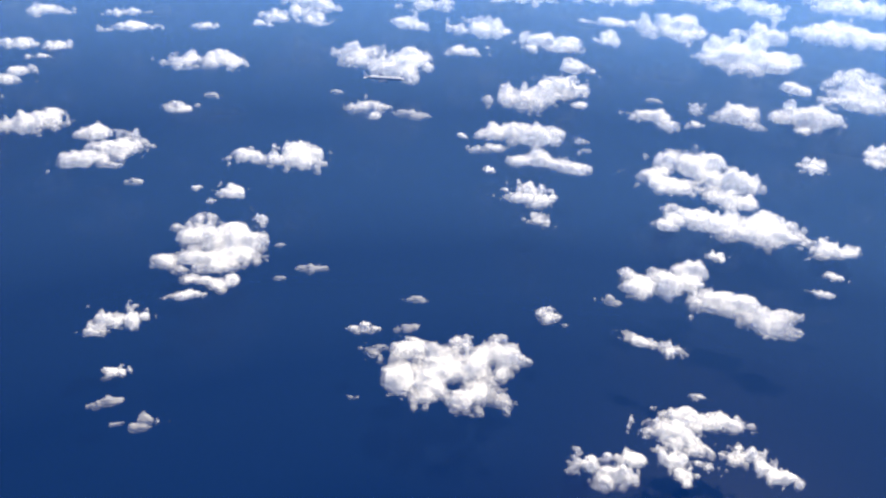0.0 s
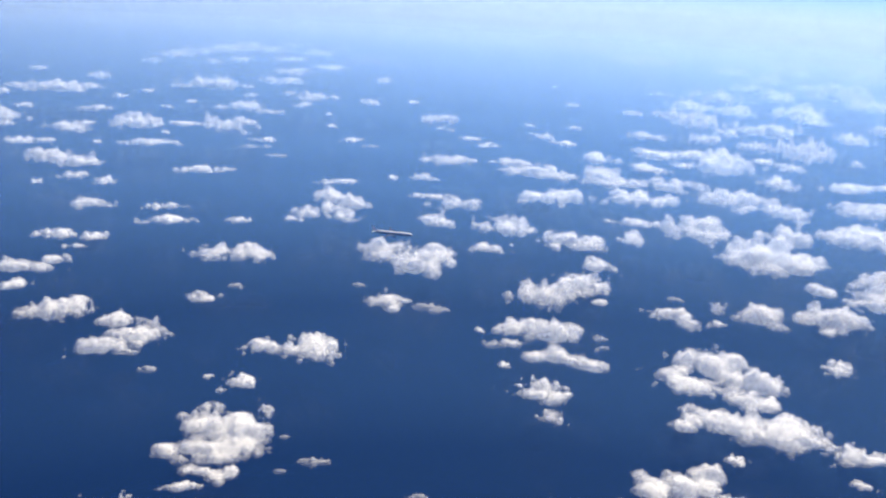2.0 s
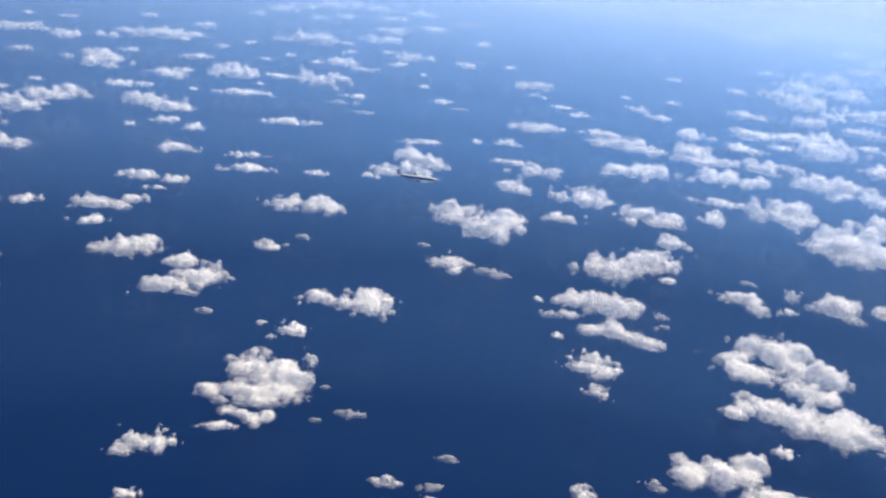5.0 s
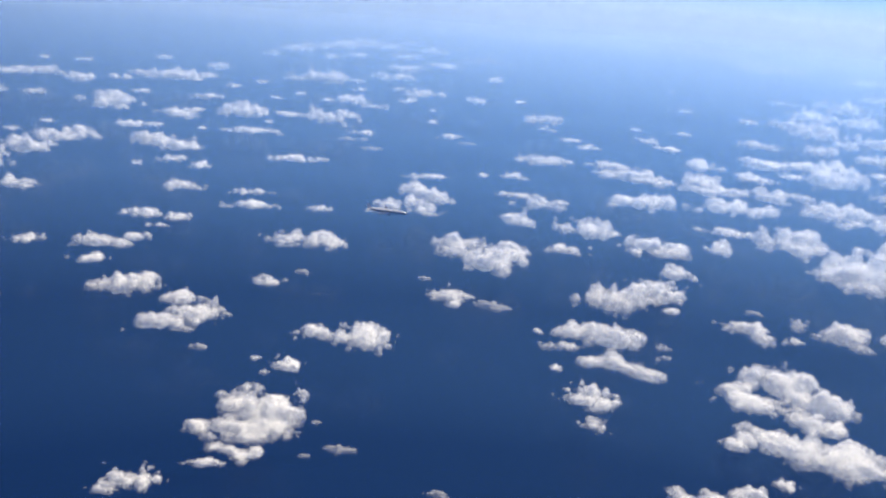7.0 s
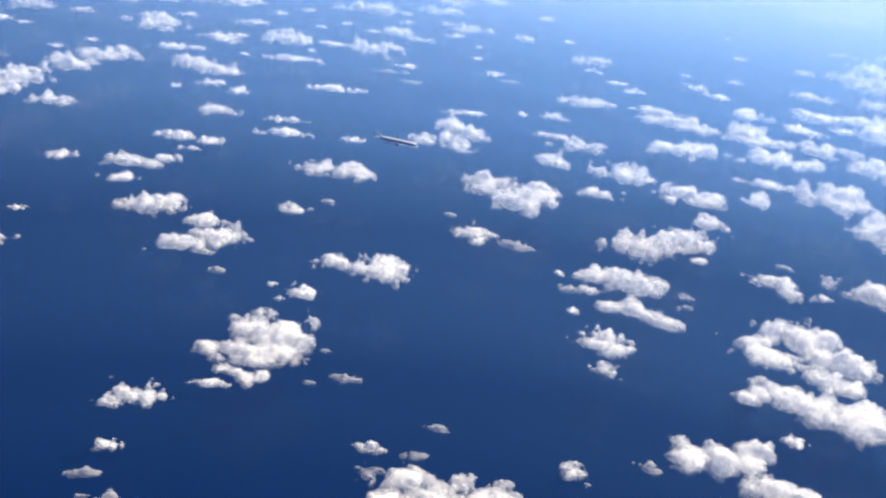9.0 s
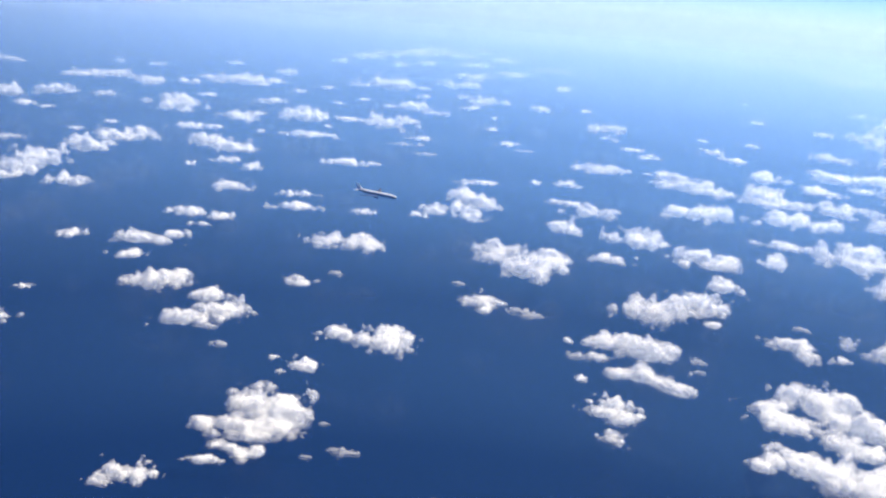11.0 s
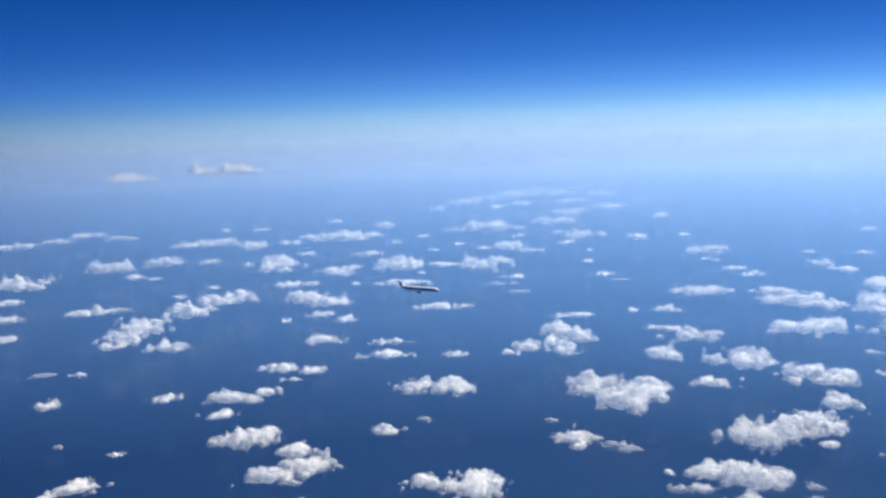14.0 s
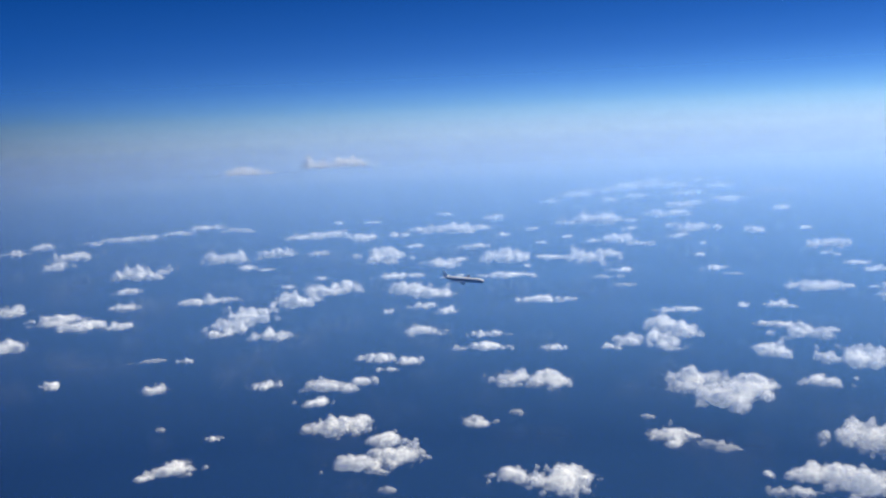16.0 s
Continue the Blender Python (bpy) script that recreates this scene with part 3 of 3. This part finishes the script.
cloud(FAR, -38, (1692, 2244, 59.8, 89.6, 14.3))
cloud(FAR, -36, (1764, 2472, 70.0, 105.0, 16.8))
cloud(FAR, -37, (2299, 3089, 83.7, 125.6, 17.5))
cloud(FAR, -37, (2679, 3686, 123.5, 185.3, 18.6))
cloud(FAR, -35, (2561, 3771, 109.8, 164.7, 16.5))
cloud(FAR, -39, (1396, 1808, 27.9, 41.9, 6.7))
cloud(BIG, -38, (699, 946, 33.4, 31.1, 8.0), (740, 970, 19.2, 28.8, 6.5))
cloud(BIG, -40, (968, 1233, 17.5, 26.3, 4.2))
cloud(FAR, 5, (-219, 2823, 23.7, 35.5, 5.7))
cloud(FAR, 4, (-158, 3032, 43.5, 65.2, 6.8))
cloud(FAR, 2, (-94, 3202, 42.0, 63.0, 7.2))
cloud(FAR, 1, (-14, 3290, 51.0, 76.5, 8.8))
cloud(FAR, -0, (72, 3410, 52.8, 79.2, 10.7))
cloud(FAR, -2, (150, 3332, 43.7, 65.6, 9.0))
cloud(FAR, -3, (238, 3575, 29.9, 44.8, 6.4))
cloud(FAR, 2, (-49, 2852, 30.6, 45.9, 5.1))
cloud(FAR, 0, (35, 2951, 28.1, 42.2, 5.3))
cloud(FAR, -2, (173, 3000, 39.4, 54.7, 5.4))
cloud(FAR, -4, (290, 3270, 43.0, 64.5, 7.3))
cloud(WISP, -6, (395, 3452, 37.2, 55.8, 6.2))
cloud(FAR, 23, (-647, 1628, 15.9, 19.1, 3.2))
cloud(FAR, 22, (-605, 1608, 10.4, 15.6, 2.5))
cloud(FAR, 18, (-723, 2370, 14.9, 22.3, 3.4))
cloud(FAR, 16, (-625, 2371, 20.6, 27.6, 3.3))
cloud(FAR, 15, (-389, 1687, 12.5, 18.8, 3.0))
cloud(FAR, 17, (-484, 1769, 11.0, 16.6, 2.6))
cloud(FAR, 6, (-142, 1924, 10.4, 15.6, 2.5))
cloud(FAR, 4, (-102, 2010, 12.0, 18.0, 2.7))
cloud(FAR, 6, (-194, 2160, 18.2, 21.5, 2.9))
cloud(FAR, 1, (23, 2288, 16.4, 24.6, 3.9))
cloud(FAR, -4, (210, 2139, 11.5, 17.3, 2.8))
cloud(FAR, -4, (169, 1883, 9.0, 13.5, 2.2))
cloud(PUFF, -12, (343, 1423, 8.7, 9.7, 2.0))
cloud(PUFF, -13, (376, 1417, 7.9, 9.7, 2.0))
cloud(FAR, -16, (563, 1799, 10.1, 15.1, 2.4))
cloud(FAR, -18, (874, 2515, 12.6, 18.9, 3.0))
cloud(FAR, -19, (780, 2135, 18.9, 23.2, 3.1))
cloud(BIG, -25, (700, 1404, 18.6, 18.4, 3.5))
cloud(BIG, -23, (620, 1362, 23.1, 20.1, 4.1))
cloud(PUFF, 10, (-232, 1532, 7.5, 11.2, 1.8))
cloud(PUFF, 6, (-134, 1631, 7.9, 11.8, 1.9))
cloud(FAR, 3, (-41, 1940, 11.6, 17.4, 2.8))
cloud(FAR, -2, (116, 2187, 15.7, 23.5, 3.8))
cloud(PUFF, -6, (188, 1285, 9.3, 10.3, 2.4))
cloud(PUFF, 22, (-450, 1241, 12.9, 13.7, 3.1))
cloud(PUFF, 19, (-464, 1513, 9.6, 14.3, 2.3))
cloud(FAR, 10, (-330, 2131, 12.9, 19.4, 2.9))
cloud(FAR, -28, (1094, 2148, 43.9, 65.8, 9.9))
cloud(BIG, -28, (741, 1496, 20.5, 30.7, 4.9))
cloud(FAR, -31, (1183, 2063, 36.1, 54.2, 8.7))
cloud(FAR, -32, (943, 1587, 24.9, 36.3, 6.0))
cloud(BIG, -32, (874, 1447, 18.7, 27.7, 4.5))
cloud(FAR, -33, (1508, 2402, 51.5, 77.3, 12.4))
cloud(FAR, -34, (1790, 2673, 38.9, 58.3, 9.3))
cloud(FAR, -33, (2230, 3507, 75.1, 112.6, 13.2))
cloud(FAR, -31, (1536, 2601, 45.7, 68.5, 9.6))
cloud(FAR, -35, (1309, 1933, 25.6, 38.4, 6.1))
cloud(FAR, -30, (978, 1749, 24.5, 36.2, 5.6))
cloud(BIG, -34, (891, 1387, 20.3, 30.4, 4.9))
cloud(FAR, -29, (879, 1664, 27.6, 37.3, 6.1))
cloud(FAR, -34, (2508, 3814, 54.9, 82.4, 13.2))
cloud(TOWER, 18, (-699, 2348, 60.0, 46.8, 12.0), (-750, 2340, 34.0, 32.0, 8.0), up=150)
cloud(TOWER, 23, (-929, 2261, 46.8, 37.4, 8.5), up=140)

# ---- airliner ----
def tube(bm, rows, seg=24):
    """A body of rings: rows are (x, centre z, half width, half height)."""
    rings = []
    for x, z, w, h in rows:
        rings.append([bm.verts.new((x, w * math.cos(i * math.tau / seg), z + h * math.sin(i * math.tau / seg))) for i in range(seg)])
    for a, b in zip(rings, rings[1:]):
        for i in range(seg):
            j = (i + 1) % seg
            bm.faces.new((a[i], b[i], b[j], a[j]))
    bm.faces.new(rings[0])
    bm.faces.new(rings[-1][::-1])
    bmesh.ops.recalc_face_normals(bm, faces=bm.faces)
    return bm


def blade(bm, root, tip, thick):
    """A tapered wing: root and tip are (leading x, trailing x, y, z)."""
    loops = []
    for (x0, x1, y, z), k in ((root, 1.0), (tip, 0.55)):
        ch = x0 - x1
        prof = [(0, 0), (0.06, 0.5), (0.3, 1.0), (0.65, 0.6), (1, 0.04), (0.65, -0.35), (0.3, -0.6), (0.06, -0.35)]
        loops.append([(x0 - u * ch, y, z + v * thick * k * 0.5) for u, v in prof])
    a, b = [[bm.verts.new(p) for p in loop] for loop in loops]
    for i in range(len(a)):
        j = (i + 1) % len(a)
        bm.faces.new((a[i], b[i], b[j], a[j]))
    bm.faces.new(a)
    bm.faces.new(b[::-1])
    bmesh.ops.recalc_face_normals(bm, faces=bm.faces)
    return bm


def upright(bm, root, tip, thick):
    """A fin: root and tip are (leading x, trailing x, z)."""
    blade(bm, (root[0], root[1], root[2], 0), (tip[0], tip[1], tip[2], 0), thick)
    for v in bm.verts:
        v.co.y, v.co.z = v.co.z, v.co.y
    bmesh.ops.recalc_face_normals(bm, faces=bm.faces)
    return bm


def airliner():
    plane = tagged(new("airliner"), "white jet airliner with dark blue belly in level flight", "aircraft")
    hull = [(-18.0, 0.95, 0.12, 0.15), (-17.0, 0.85, 0.42, 0.45), (-14.5, 0.55, 0.95, 0.98), (-11.0, 0.22, 1.4, 1.4), (-7.5, 0.03, 1.6, 1.62),
            (0.0, 0.0, 1.62, 1.65), (12.0, 0.0, 1.62, 1.65), (14.5, -0.05, 1.5, 1.52), (16.2, -0.2, 1.2, 1.2), (17.4, -0.38, 0.7, 0.7), (18.0, -0.48, 0.1, 0.1)]
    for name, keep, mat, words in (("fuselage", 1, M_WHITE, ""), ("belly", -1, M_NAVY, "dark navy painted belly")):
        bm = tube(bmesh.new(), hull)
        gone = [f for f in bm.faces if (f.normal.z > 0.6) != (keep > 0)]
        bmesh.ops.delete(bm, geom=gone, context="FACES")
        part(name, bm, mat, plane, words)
    for side in (1, -1):
        # Wings look shaded, so that shade is put into their dark colour.
        wing = part("wing", blade(bmesh.new(), (3.6, -2.6, side * 1.3, -0.8), (-4.2, -5.6, side * 14.5, 0.5), 0.6), M_NAVY, plane, "swept wing with its shade put into dark paint")
        engine = part("engine", tube(bmesh.new(), [(4.6, -1.6, 0.62, 0.62), (4.3, -1.6, 0.8, 0.8), (3.0, -1.6, 0.85, 0.85), (1.5, -1.5, 0.65, 0.65), (0.7, -1.45, 0.4, 0.4)], 18), M_NAVY, wing, "dark engine nacelle under the wing")
        for v in engine.data.vertices:
            v.co.y += side * 4.8
        part("tailplane", blade(bmesh.new(), (-14.0, -16.8, side * 0.5, 0.8), (-16.4, -17.7, side * 5.6, 1.2), 0.3), M_WHITE, plane, "white horizontal tailplane")
    part("fin", upright(bmesh.new(), (-13.2, -16.9, 1.3), (-16.6, -18.3, 5.4), 0.36), M_WHITE, plane, "white tail fin")
    bm = tube(bmesh.new(), [(15.0, 0.5, 1.3, 0.4), (16.1, 0.35, 1.05, 0.38), (16.6, 0.22, 0.8, 0.3)], 14)
    part("cockpit_window", bm, M_GLASS, plane, "dark cockpit glass")
    return plane


plane = airliner()
BANK = 2.0


def motions():
    walk(plane, [
        (0, pose(104.80, 772.88, 26.06, BANK, 0, -16.38)),
        (0.5, pose(102.53, 771.35, 38.58, BANK, 0, -20.38)),
        (1, pose(99.80, 769.81, 48.36, BANK, 0, -22.25)),
        (1.5, pose(96.89, 770.52, 55.00, BANK, 0, -22.57)),
        (2, pose(92.68, 774.29, 61.66, BANK, 0, -21.76)),
        (2.5, pose(85.47, 778.84, 63.50, BANK, 0, -20.14)),
        (3, pose(80.11, 783.57, 65.67, BANK, 0, -18.43)),
        (3.5, pose(73.38, 788.27, 68.13, BANK, 0, -16.64)),
        (4, pose(67.92, 792.14, 70.87, BANK, 0, -15.19)),
        (6.5, pose(38.43, 792.71, 68.45, BANK, 0, -14.53)),
        (7, pose(32.36, 788.57, 69.26, BANK, 0, -15.75)),
        (7.5, pose(26.97, 782.90, 72.84, BANK, 0, -17.31)),
        (8, pose(24.70, 774.43, 74.68, BANK, 0, -19.31)),
        (10.5, pose(0.44, 718.56, 94.99, BANK, 0, -27.23)),
        (11, pose(-2.03, 710.92, 101.80, BANK, 0, -28.08)),
        (11.5, pose(-3.87, 706.44, 109.26, BANK, 0, -28.55)),
        (12, pose(-5.91, 704.64, 113.77, BANK, 0, -28.56)),
        (12.5, pose(-9.21, 705.85, 117.51, BANK, 0, -28.06)),
        (13, pose(-13.50, 709.98, 122.93, BANK, 0, -27.17)),
        (13.5, pose(-18.42, 715.41, 127.48, BANK, 0, -26.05)),
        (14, pose(-27.61, 720.72, 134.21, BANK, 0, -24.57)),
        (14.5, pose(-33.80, 724.11, 139.86, BANK, 0, -23.57)),
        (15, pose(-41.73, 722.43, 144.29, BANK, 0, -22.94)),
        (15.5, pose(-48.89, 712.13, 144.89, BANK, 0, -23.21)),
        (16, pose(-54.32, 687.79, 139.87, BANK, 0, -24.81)),
    ])


motions()
